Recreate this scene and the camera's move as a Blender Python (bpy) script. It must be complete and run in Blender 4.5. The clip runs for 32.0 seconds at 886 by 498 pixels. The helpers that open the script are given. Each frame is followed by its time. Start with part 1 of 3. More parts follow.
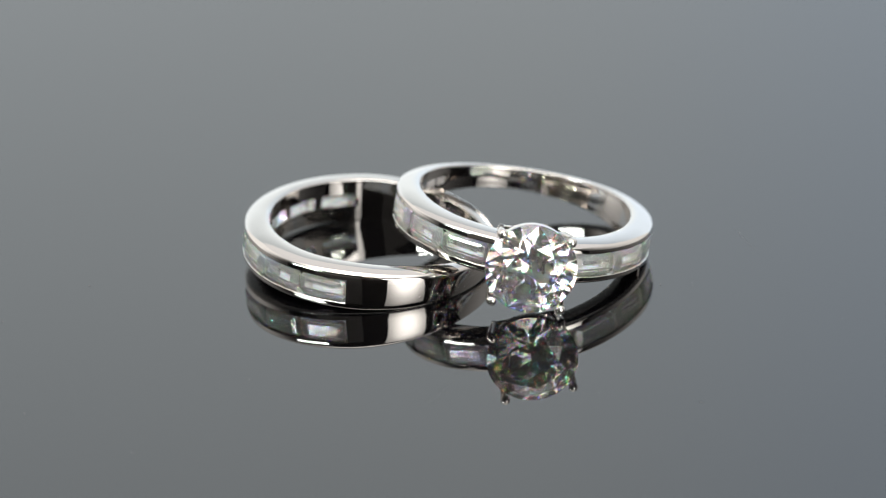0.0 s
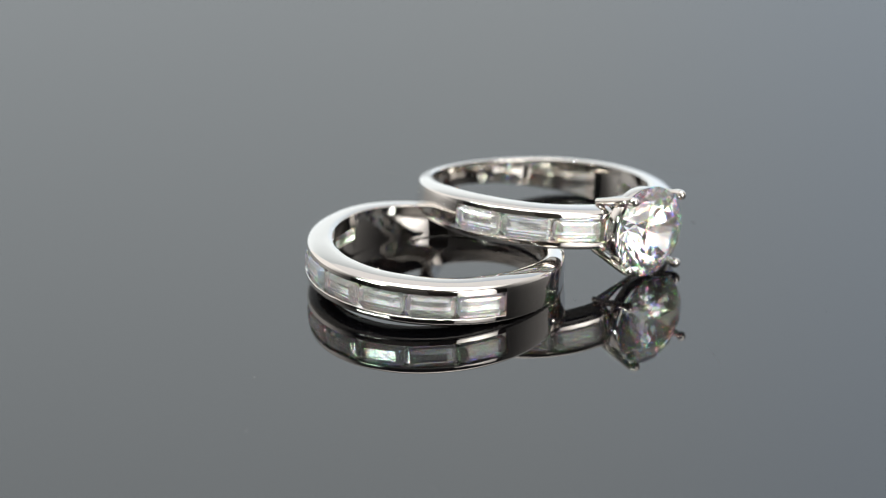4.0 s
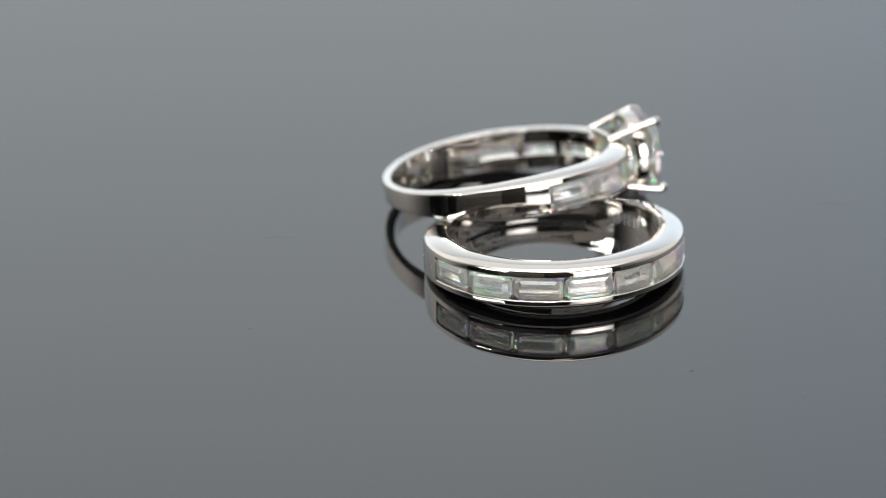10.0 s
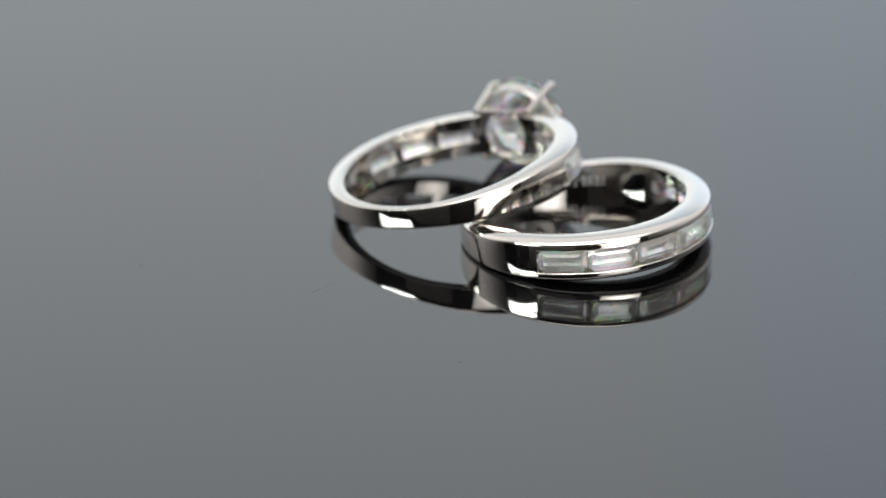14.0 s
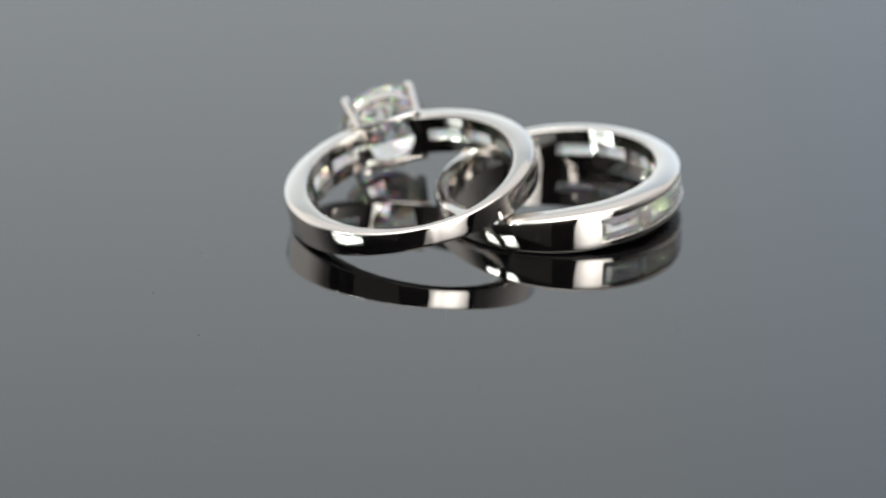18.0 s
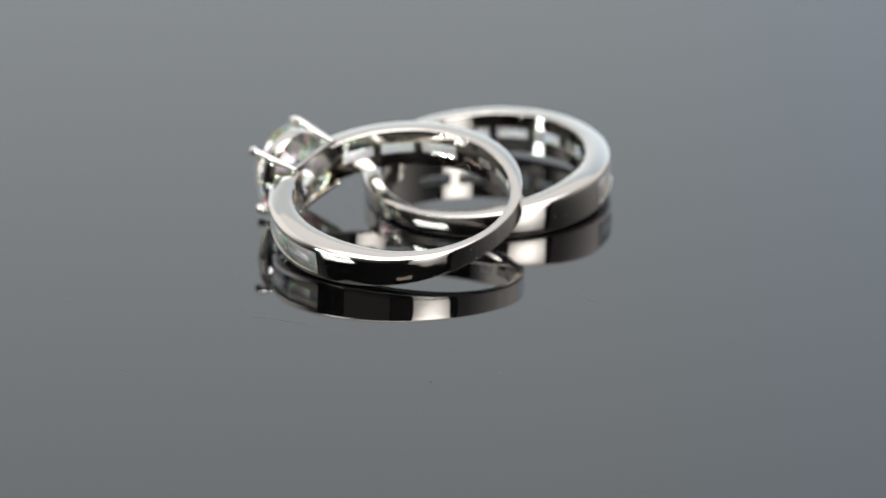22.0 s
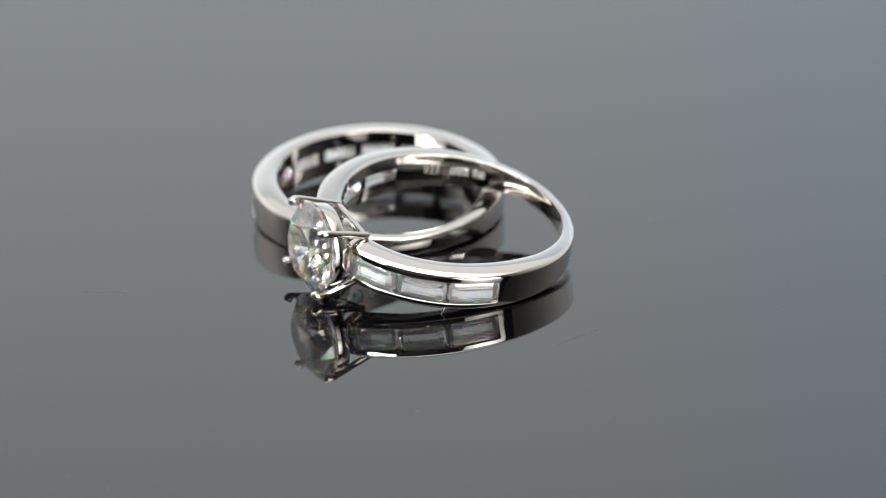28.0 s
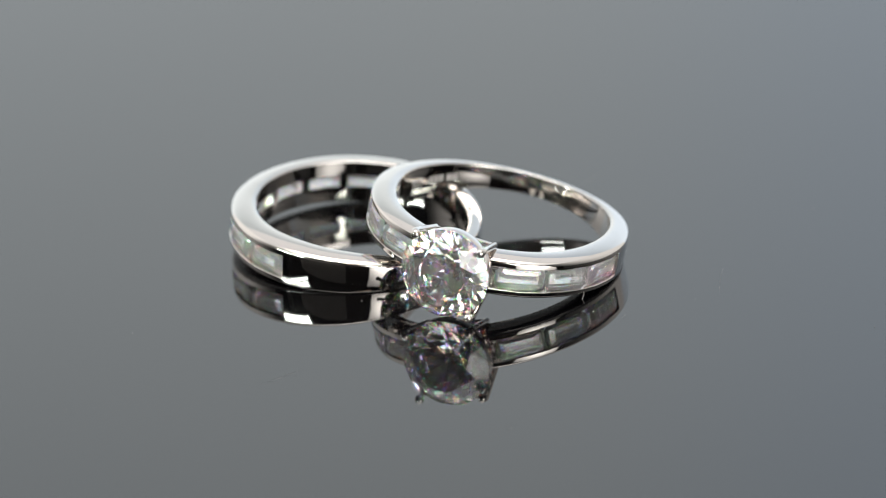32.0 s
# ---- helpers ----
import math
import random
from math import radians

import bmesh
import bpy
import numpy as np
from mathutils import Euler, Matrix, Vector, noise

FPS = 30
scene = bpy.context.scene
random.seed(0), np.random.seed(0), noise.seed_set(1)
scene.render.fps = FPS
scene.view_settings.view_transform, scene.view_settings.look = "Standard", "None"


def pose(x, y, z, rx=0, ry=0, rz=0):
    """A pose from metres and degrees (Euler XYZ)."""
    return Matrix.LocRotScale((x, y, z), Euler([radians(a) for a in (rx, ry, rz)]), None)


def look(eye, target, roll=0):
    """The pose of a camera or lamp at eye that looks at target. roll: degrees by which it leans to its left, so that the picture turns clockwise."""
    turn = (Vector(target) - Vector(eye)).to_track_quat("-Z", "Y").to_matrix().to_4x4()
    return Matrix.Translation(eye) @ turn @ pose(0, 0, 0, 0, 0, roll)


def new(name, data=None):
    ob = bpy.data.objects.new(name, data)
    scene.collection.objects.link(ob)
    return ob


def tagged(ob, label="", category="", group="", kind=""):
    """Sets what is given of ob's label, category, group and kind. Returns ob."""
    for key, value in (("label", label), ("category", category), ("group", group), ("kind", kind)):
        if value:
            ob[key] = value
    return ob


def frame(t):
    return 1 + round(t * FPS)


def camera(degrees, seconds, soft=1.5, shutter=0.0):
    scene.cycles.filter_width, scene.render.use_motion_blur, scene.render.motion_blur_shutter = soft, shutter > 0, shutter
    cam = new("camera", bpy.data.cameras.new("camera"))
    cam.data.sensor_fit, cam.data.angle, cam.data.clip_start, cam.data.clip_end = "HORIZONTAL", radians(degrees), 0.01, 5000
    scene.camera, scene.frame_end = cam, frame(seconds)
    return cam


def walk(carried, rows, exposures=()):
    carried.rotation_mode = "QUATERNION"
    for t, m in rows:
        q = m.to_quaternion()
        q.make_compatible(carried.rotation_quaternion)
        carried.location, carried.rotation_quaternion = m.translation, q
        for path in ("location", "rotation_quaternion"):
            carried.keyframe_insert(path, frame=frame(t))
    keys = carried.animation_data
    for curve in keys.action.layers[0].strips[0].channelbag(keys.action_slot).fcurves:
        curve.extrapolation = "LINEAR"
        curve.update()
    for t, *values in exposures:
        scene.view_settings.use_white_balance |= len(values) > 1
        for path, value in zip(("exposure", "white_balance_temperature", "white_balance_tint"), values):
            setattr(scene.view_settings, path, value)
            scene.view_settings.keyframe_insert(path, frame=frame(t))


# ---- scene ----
SECONDS = 32.0
SPEED = 10.5177           # degrees a second of the turntable
MM = 0.001

cam = camera(11.04, SECONDS, soft=1.0)
cam.data.dof.use_dof = True
cam.data.dof.focus_distance = 0.3612
cam.data.dof.aperture_fstop = 25.0
CAMERA_POSE = pose(0.0, -0.34681, 0.14656, 66.93, 1.054, -0.062)
walk(cam, [(0.0, CAMERA_POSE), (SECONDS, CAMERA_POSE)],
     exposures=[(0.0, 0.0), (6.0, 0.04), (13.0, 0.04), (18.0, -0.02), (23.0, -0.05), (28.0, -0.04), (32.0, -0.02)])

# ---------------------------------------------------------------- world
world = bpy.data.worlds.new("studio_air")
scene.world = world
world.use_nodes = True
world.node_tree.nodes["Background"].inputs["Color"].default_value = (0.6, 0.62, 0.65, 1)
world.node_tree.nodes["Background"].inputs["Strength"].default_value = 0.05
scene.cycles.max_bounces, scene.cycles.transmission_bounces, scene.cycles.glossy_bounces = 32, 32, 12
scene.cycles.sample_clamp_indirect = 60.0


# ---------------------------------------------------------------- materials
def material(name):
    m = bpy.data.materials.new(name)
    m.use_nodes = True
    return m, m.node_tree.nodes, m.node_tree.links, m.node_tree.nodes["Principled BSDF"]


def polished(name, colour, rough, scale=900.0, wobble=0.02, bloom=0.0):
    """Polished precious metal: fine polishing waviness and, with bloom, a share of soft buffing haze."""
    m, n, l, b = material(name)
    b.inputs["Base Color"].default_value = (*colour, 1)
    b.inputs["Metallic"].default_value = 1.0
    co = n.new("ShaderNodeTexCoord")
    fine = n.new("ShaderNodeTexNoise")
    fine.inputs["Scale"].default_value = scale * 4
    fine.inputs["Detail"].default_value = 4
    l.new(co.outputs["Object"], fine.inputs["Vector"])
    ramp = n.new("ShaderNodeMapRange")
    ramp.inputs["From Min"].default_value, ramp.inputs["From Max"].default_value = 0.45, 0.75
    ramp.inputs["To Min"].default_value, ramp.inputs["To Max"].default_value = rough, rough * 2.2
    l.new(fine.outputs["Fac"], ramp.inputs["Value"])
    l.new(ramp.outputs["Result"], b.inputs["Roughness"])
    wave = n.new("ShaderNodeTexNoise")
    wave.inputs["Scale"].default_value = scale
    wave.inputs["Detail"].default_value = 1
    l.new(co.outputs["Object"], wave.inputs["Vector"])
    bump = n.new("ShaderNodeBump")
    bump.inputs["Strength"].default_value = wobble
    bump.inputs["Distance"].default_value = 0.0002
    l.new(wave.outputs["Fac"], bump.inputs["Height"])
    l.new(bump.outputs["Normal"], b.inputs["Normal"])
    if bloom:
        soft = n.new("ShaderNodeBsdfAnisotropic")
        soft.inputs["Color"].default_value = (*colour, 1)
        soft.inputs["Roughness"].default_value = 0.17
        mix = n.new("ShaderNodeMixShader")
        mix.inputs[0].default_value = bloom
        l.new(b.outputs[0], mix.inputs[1])
        l.new(soft.outputs[0], mix.inputs[2])
        l.new(mix.outputs[0], n["Material Output"].inputs["Surface"])
    return m


def crystal(name, ior, haze, fire, ripple=0.0):
    """Cubic zirconia with diffuse white mixed in to brighten dark facets; ripple: how unevenly its facets are polished.
    """
    m = bpy.data.materials.new(name)
    m.use_nodes = True
    n, l = m.node_tree.nodes, m.node_tree.links
    n.remove(n["Principled BSDF"])
    total = None
    # the stone's fire: warm, green and blue light are bent a little differently
    for k, (shift, tint) in enumerate(((0.0, (0.998, 0.997, 0.995)),) if not fire else ((-0.035, (1.5, 0.78, 0.72)), (0.0, (0.78, 1.44, 0.77)), (0.04, (0.72, 0.78, 1.5)))):
        g = n.new("ShaderNodeBsdfGlass")
        g.inputs["Color"].default_value = (*tint, 1)
        g.inputs["IOR"].default_value = ior + shift * fire
        g.inputs["Roughness"].default_value = 0.0
        if total:
            blend = n.new("ShaderNodeMixShader")
            blend.inputs[0].default_value = 1 / (k + 1)
            l.new(total.outputs[0], blend.inputs[1])
            l.new(g.outputs[0], blend.inputs[2])
            g = blend
        total = g
    if ripple:
        rco = n.new("ShaderNodeTexCoord")
        grain = n.new("ShaderNodeTexNoise")
        grain.inputs["Scale"].default_value = 2600
        grain.inputs["Detail"].default_value = 3
        l.new(rco.outputs["Object"], grain.inputs["Vector"])
        bump = n.new("ShaderNodeBump")
        bump.inputs["Strength"].default_value = ripple
        bump.inputs["Distance"].default_value = 0.00005
        l.new(grain.outputs["Fac"], bump.inputs["Height"])
        for g in [x for x in n if x.bl_idname == "ShaderNodeBsdfGlass"]:
            l.new(bump.outputs["Normal"], g.inputs["Normal"])
    veil = n.new("ShaderNodeBsdfDiffuse")
    veil.inputs["Color"].default_value = (0.93, 0.925, 0.91, 1)
    co = n.new("ShaderNodeTexCoord")
    tex = n.new("ShaderNodeTexNoise")
    tex.inputs["Scale"].default_value = 900
    tex.inputs["Detail"].default_value = 5
    l.new(co.outputs["Object"], tex.inputs["Vector"])
    span = n.new("ShaderNodeMapRange")
    span.inputs["From Min"].default_value, span.inputs["From Max"].default_value = 0.3, 0.75
    span.inputs["To Min"].default_value, span.inputs["To Max"].default_value = haze * 0.6, haze * 1.5
    l.new(tex.outputs["Fac"], span.inputs["Value"])
    mix = n.new("ShaderNodeMixShader")
    l.new(span.outputs["Result"], mix.inputs[0])
    l.new(total.outputs[0], mix.inputs[1])
    l.new(veil.outputs[0], mix.inputs[2])
    l.new(mix.outputs[0], n["Material Output"].inputs["Surface"])
    return m


def glowing(name, colour, strength):
    m = bpy.data.materials.new(name)
    m.use_nodes = True
    n, l = m.node_tree.nodes, m.node_tree.links
    n.remove(n["Principled BSDF"])
    e = n.new("ShaderNodeEmission")
    e.inputs["Color"].default_value = (*colour, 1)
    e.inputs["Strength"].default_value = strength
    l.new(e.outputs["Emission"], n["Material Output"].inputs["Surface"])
    return m


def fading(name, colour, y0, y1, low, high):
    """Fabric that emits in place of light on it; strength falls off along y (metres from the tent's middle)."""
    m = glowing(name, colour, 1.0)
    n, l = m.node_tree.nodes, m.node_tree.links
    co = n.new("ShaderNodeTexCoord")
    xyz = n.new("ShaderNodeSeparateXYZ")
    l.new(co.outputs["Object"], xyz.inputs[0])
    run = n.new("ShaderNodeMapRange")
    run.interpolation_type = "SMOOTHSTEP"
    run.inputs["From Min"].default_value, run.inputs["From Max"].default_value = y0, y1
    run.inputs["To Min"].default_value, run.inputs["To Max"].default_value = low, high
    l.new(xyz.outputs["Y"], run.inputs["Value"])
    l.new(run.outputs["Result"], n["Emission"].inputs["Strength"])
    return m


def glowing_fabric(name, left, right, x0, x1, z0, z1, low, high):
    """Fabric that emits in place of light from behind, a little unevenly: tint changes along x, strength along z
    (metres from the tent's foot).
    """
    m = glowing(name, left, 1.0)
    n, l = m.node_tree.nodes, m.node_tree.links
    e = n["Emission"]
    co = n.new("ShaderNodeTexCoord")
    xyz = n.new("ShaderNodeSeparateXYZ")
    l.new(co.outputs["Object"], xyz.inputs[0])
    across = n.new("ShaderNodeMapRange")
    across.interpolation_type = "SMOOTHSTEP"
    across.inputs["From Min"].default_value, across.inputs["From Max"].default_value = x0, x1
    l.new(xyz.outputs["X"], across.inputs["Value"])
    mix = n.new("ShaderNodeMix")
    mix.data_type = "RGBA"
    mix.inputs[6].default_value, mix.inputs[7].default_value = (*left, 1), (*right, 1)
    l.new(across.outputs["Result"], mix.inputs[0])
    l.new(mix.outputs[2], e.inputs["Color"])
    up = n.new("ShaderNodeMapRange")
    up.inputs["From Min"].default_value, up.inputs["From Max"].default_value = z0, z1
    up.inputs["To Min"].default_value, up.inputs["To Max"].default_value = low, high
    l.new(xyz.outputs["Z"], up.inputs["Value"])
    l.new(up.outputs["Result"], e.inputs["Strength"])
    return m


def hot_centre(name, colour, middle, edge, reach):
    """A glow that is brightest at its middle and weaker at its edge."""
    m = glowing(name, colour, middle)
    n, l = m.node_tree.nodes, m.node_tree.links
    co = n.new("ShaderNodeTexCoord")
    far = n.new("ShaderNodeVectorMath")
    far.operation = "LENGTH"
    l.new(co.outputs["Object"], far.inputs[0])
    fall = n.new("ShaderNodeMapRange")
    fall.interpolation_type = "SMOOTHSTEP"
    fall.inputs["From Max"].default_value = reach
    fall.inputs["To Min"].default_value, fall.inputs["To Max"].default_value = middle, edge
    l.new(far.outputs["Value"], fall.inputs["Value"])
    l.new(fall.outputs["Result"], n["Emission"].inputs["Strength"])
    return m


def plain(name, colour, rough, metal=0.0, grain=60.0, spread=0.25, bump_by=0.1):
    m, n, l, b = material(name)
    b.inputs["Metallic"].default_value = metal
    b.inputs["Roughness"].default_value = rough
    co = n.new("ShaderNodeTexCoord")
    tex = n.new("ShaderNodeTexNoise")
    tex.inputs["Scale"].default_value = grain
    tex.inputs["Detail"].default_value = 6
    l.new(co.outputs["Object"], tex.inputs["Vector"])
    mix = n.new("ShaderNodeMix")
    mix.data_type = "RGBA"
    mix.inputs[6].default_value = (*[c * (1 - spread) for c in colour], 1)
    mix.inputs[7].default_value = (*[min(1, c * (1 + spread)) for c in colour], 1)
    l.new(tex.outputs["Fac"], mix.inputs[0])
    l.new(mix.outputs[2], b.inputs["Base Color"])
    bump = n.new("ShaderNodeBump")
    bump.inputs["Strength"].default_value = bump_by
    bump.inputs["Distance"].default_value = 0.001
    l.new(tex.outputs["Fac"], bump.inputs["Height"])
    l.new(bump.outputs["Normal"], b.inputs["Normal"])
    return m


def acrylic(name):
    """Black cast acrylic, polished, with a breath of dust in the gloss."""
    m, n, l, b = material(name)
    b.inputs["Base Color"].default_value = (0.0016, 0.0016, 0.002, 1)
    b.inputs["IOR"].default_value = 1.8
    co = n.new("ShaderNodeTexCoord")
    tex = n.new("ShaderNodeTexNoise")
    tex.inputs["Scale"].default_value = 45
    tex.inputs["Detail"].default_value = 8
    l.new(co.outputs["Object"], tex.inputs["Vector"])
    ramp = n.new("ShaderNodeMapRange")
    ramp.inputs["From Min"].default_value, ramp.inputs["From Max"].default_value = 0.4, 0.8
    ramp.inputs["To Min"].default_value, ramp.inputs["To Max"].default_value = 0.008, 0.03
    l.new(tex.outputs["Fac"], ramp.inputs["Value"])
    l.new(ramp.outputs["Result"], b.inputs["Roughness"])
    return m


SILVER = polished("rhodium_plated_silver", (0.71, 0.676, 0.64), 0.012, 900.0, 0.02, 0.03)
SILVER_RAW = polished("cast_silver", (0.93, 0.915, 0.90), 0.2, 2500, 0.25)
ZIRCONIA = crystal("cubic_zirconia", 2.16, 0.05, 1.1)
BAGUETTE_ZIRCONIA = crystal("baguette_zirconia", 2.16, 0.17, 1.0, 0.08)
BLACK_ACRYLIC = acrylic("black_acrylic")
ENGRAVED = plain("engraved_mark", (0.62, 0.61, 0.6), 0.55, 0.5, 4000)
DUST = plain("lint", (0.16, 0.155, 0.15), 0.9, 0, 3000)
PALE_LINT = plain("pale_lint", (0.6, 0.58, 0.55), 0.8, 0, 3000)
# backdrop light put in as emission, weaker with height, bluer to the right
TENT_BACK = glowing_fabric("glowing_backdrop_fabric", (0.932, 1.003, 1.035), (0.845, 0.957, 1.07), 0.0, 0.09, 0.169, 0.40, 1.235, 0.76)
# side and roof panels emit by themselves, dimmer towards the front
TENT_SIDE = fading("glowing_tent_fabric", (1.0, 0.98, 0.95), -0.18, 0.06, 0.08, 1.2)
TENT_RIGHT = fading("glowing_tent_fabric_right", (1.0, 0.98, 0.95), -0.3, 0.2, 0.1, 0.95)
WARM_PATCH = glowing("warm_patch_glow", (1.0, 0.82, 0.68), 2.6)
FRONT_FILL = glowing("front_fill_glow", (1.0, 0.95, 0.88), 0.08)
TENT_TOP = fading("glowing_tent_roof_fabric", (1.0, 0.985, 0.985), -0.05, 0.22, 0.95, 1.0)
TOP_GLOW = hot_centre("overhead_fill", (1.0, 0.98, 0.95), 4.6, 1.1, 0.34)
SOFT_GLOW = hot_centre("softbox_diffuser", (1.0, 0.975, 0.94), 10.5, 2.2, 0.24)
LED_GLOW = glowing("led_lens", (0.9, 1.0, 0.95), 85.0)
LED_BACK = glowing("led_panel_diffuser", (0.9, 1.0, 0.95), 1.5)
LAMP_BLACK = plain("black_lamp_plastic", (0.02, 0.02, 0.02), 0.5)
ROOM_DARK = plain("dark_grey_wall_paint", (0.03, 0.03, 0.032), 0.8, 0, 8)
ROOM_WARM = plain("brown_wall_paint", (0.10, 0.08, 0.066), 0.8, 0, 8)
TABLE_TOP = plain("dark_laminate", (0.05, 0.05, 0.052), 0.5, 0, 40)
FLOOR_DARK = plain("dark_carpet", (0.03, 0.03, 0.03), 0.95, 0, 300)


# ---------------------------------------------------------------- mesh helpers
def finish(name, bm, mat, parent=None, smooth=35.0, unit=MM):
    bmesh.ops.recalc_face_normals(bm, faces=bm.faces[:])
    if unit != 1:
        bmesh.ops.scale(bm, vec=(unit,) * 3, verts=bm.verts[:])
    me = bpy.data.meshes.new(name)
    bm.to_mesh(me)
    bm.free()
    me.materials.append(mat)
    if smooth:
        me.polygons.foreach_set("use_smooth", [True] * len(me.polygons))
        me.set_sharp_from_angle(angle=radians(smooth))
    ob = new(name, me)
    if parent is not None:
        ob.parent = parent
    return ob


def part(name, bm, mat, parent, label="", smooth=35.0):
    ob = finish(name, bm, mat, parent, smooth)
    return tagged(ob, label) if label else ob


def sweep(bm, profile, a0, a1, steps):
    """Sweep profile(angle) -> [(radius, height), ...] about the z axis from a0 to a1 degrees, with closed ends."""
    rows = []
    for i in range(steps + 1):
        a = a0 + (a1 - a0) * i / steps
        c, s = math.cos(radians(a)), math.sin(radians(a))
        rows.append([bm.verts.new((r * c, r * s, h)) for r, h in profile(a)])
    k = len(rows[0])
    for p, q in zip(rows, rows[1:]):
        for j in range(k):
            bm.faces.new((p[j], p[(j + 1) % k], q[(j + 1) % k], q[j]))
    bm.faces.new(rows[0])
    bm.faces.new(rows[-1][::-1])
    return bm


def box(bm, lo, hi, bevel=0.0):
    m = Matrix.LocRotScale([(a + b) / 2 for a, b in zip(lo, hi)], None, [b - a for a, b in zip(lo, hi)])
    made = bmesh.ops.create_cube(bm, size=1, matrix=m)["verts"]
    if bevel:
        edges = {e for v in made for e in v.link_edges}
        bmesh.ops.bevel(bm, geom=list(edges), offset=bevel, segments=2, affect="EDGES", profile=0.5)
    return bm


def tube(bm, points, radii, sides=10, round_end=True):
    """A tube along points, with its own radius at each."""
    pts = [Vector(p) for p in points]
    radii = list(radii)
    if round_end:
        way = (pts[-1] - pts[-2]).normalized()
        r, end = radii[-1], pts[-1]
        for f in (0.35, 0.65, 0.88, 0.985):
            pts.append(end + way * r * f)
            radii.append(r * math.sqrt(1 - f * f))
    rings = []
    side = None
    for i, p in enumerate(pts):
        way = (pts[min(i + 1, len(pts) - 1)] - pts[max(i - 1, 0)]).normalized()
        if side is None:
            side = way.orthogonal().normalized()
        side = (side - way * side.dot(way)).normalized()
        up = way.cross(side)
        rings.append([bm.verts.new(p + radii[i] * (math.cos(2 * math.pi * k / sides) * side + math.sin(2 * math.pi * k / sides) * up)) for k in range(sides)])
    for a, b in zip(rings, rings[1:]):
        for k in range(sides):
            bm.faces.new((a[k], a[(k + 1) % sides], b[(k + 1) % sides], b[k]))
    bm.faces.new(rings[0][::-1])
    bm.faces.new(rings[-1])
    return bm


def cut(bm, co, no):
    """Cut away what lies on the side of the plane that no points to, and close the cut."""
    done = bmesh.ops.bisect_plane(bm, geom=bm.verts[:] + bm.edges[:] + bm.faces[:], dist=1e-5, plane_co=co, plane_no=no, clear_outer=True)
    edges = [g for g in done["geom_cut"] if isinstance(g, bmesh.types.BMEdge)]
    if len(edges) > 2:
        bmesh.ops.contextual_create(bm, geom=edges)


def brilliant(radius):
    """A round brilliant: table up along z, girdle at z = 0."""
    bm = bmesh.new()
    bmesh.ops.create_cone(bm, cap_ends=True, segments=64, radius1=radius, radius2=radius, depth=radius * 3)
    g, table = 0.05 * radius / 2, 0.57 * radius

    def facet(azimuth, angle, r, z, sign):
        a, t = radians(azimuth), radians(angle)
        cut(bm, (r * math.cos(a), r * math.sin(a), sign * z), (math.sin(t) * math.cos(a), math.sin(t) * math.sin(a), sign * math.cos(t)))

    top = g + (radius - table) * math.tan(radians(34))
    cut(bm, (0, 0, top), (0, 0, 1))
    for i in range(8):
        facet(45 * i, 34, radius, g, 1)
        facet(45 * i + 22.5, 21, table * math.cos(radians(22.5)), top, 1)
        facet(45 * i, 41.2, radius, g, -1)
        for d in (11.25, -11.25):
            facet(45 * i + d, 40.5, radius * 0.984, g, 1)
            facet(45 * i + d, 42.35, radius * 0.984, g, -1)
    return bm


def baguette(length, width):
    """A step-cut baguette with cut corners: table up along z, long side along x, girdle at z = 0."""
    bm = bmesh.new()
    hl, hw, corner = length / 2, width / 2, 0.4
    box(bm, (-hl, -hw, -0.9), (hl, hw, 0.6))
    sides = [(0, hl, 17), (180, hl, 17), (90, hw, 24), (270, hw, 24)]
    sides += [(a, (hl + hw - corner) / math.sqrt(2), 0) for a in (45, 135, 225, 315)]

    def facet(azimuth, far, z, angle, sign):
        a, t = radians(azimuth), radians(angle)
        cut(bm, (far * math.cos(a), far * math.sin(a), z), (math.sin(t) * math.cos(a), math.sin(t) * math.sin(a), sign * math.cos(t)))

    for a, far, flat in sides:
        facet(a, far, 0.0, 90, 1)
    cut(bm, (0, 0, 0.36), (0, 0, 1))
    cut(bm, (0, 0, -0.56), (0, 0, -1))
    for a, far, flat in sides:
        facet(a, far, 0.06, 46, 1)
        facet(a, far, -0.05, 52, -1)
        if flat:
            facet(a, far - 0.1, 0.06 + 0.1 * math.tan(radians(46)), flat + 9, 1)
            facet(a, far - 0.26, 0.06 + 0.1 * math.tan(radians(46)) + 0.16 * math.tan(radians(flat + 9)), flat - 3, 1)
            facet(a, far - 0.2, -0.05 - 0.2 * math.tan(radians(52)), 39, -1)
    return bm


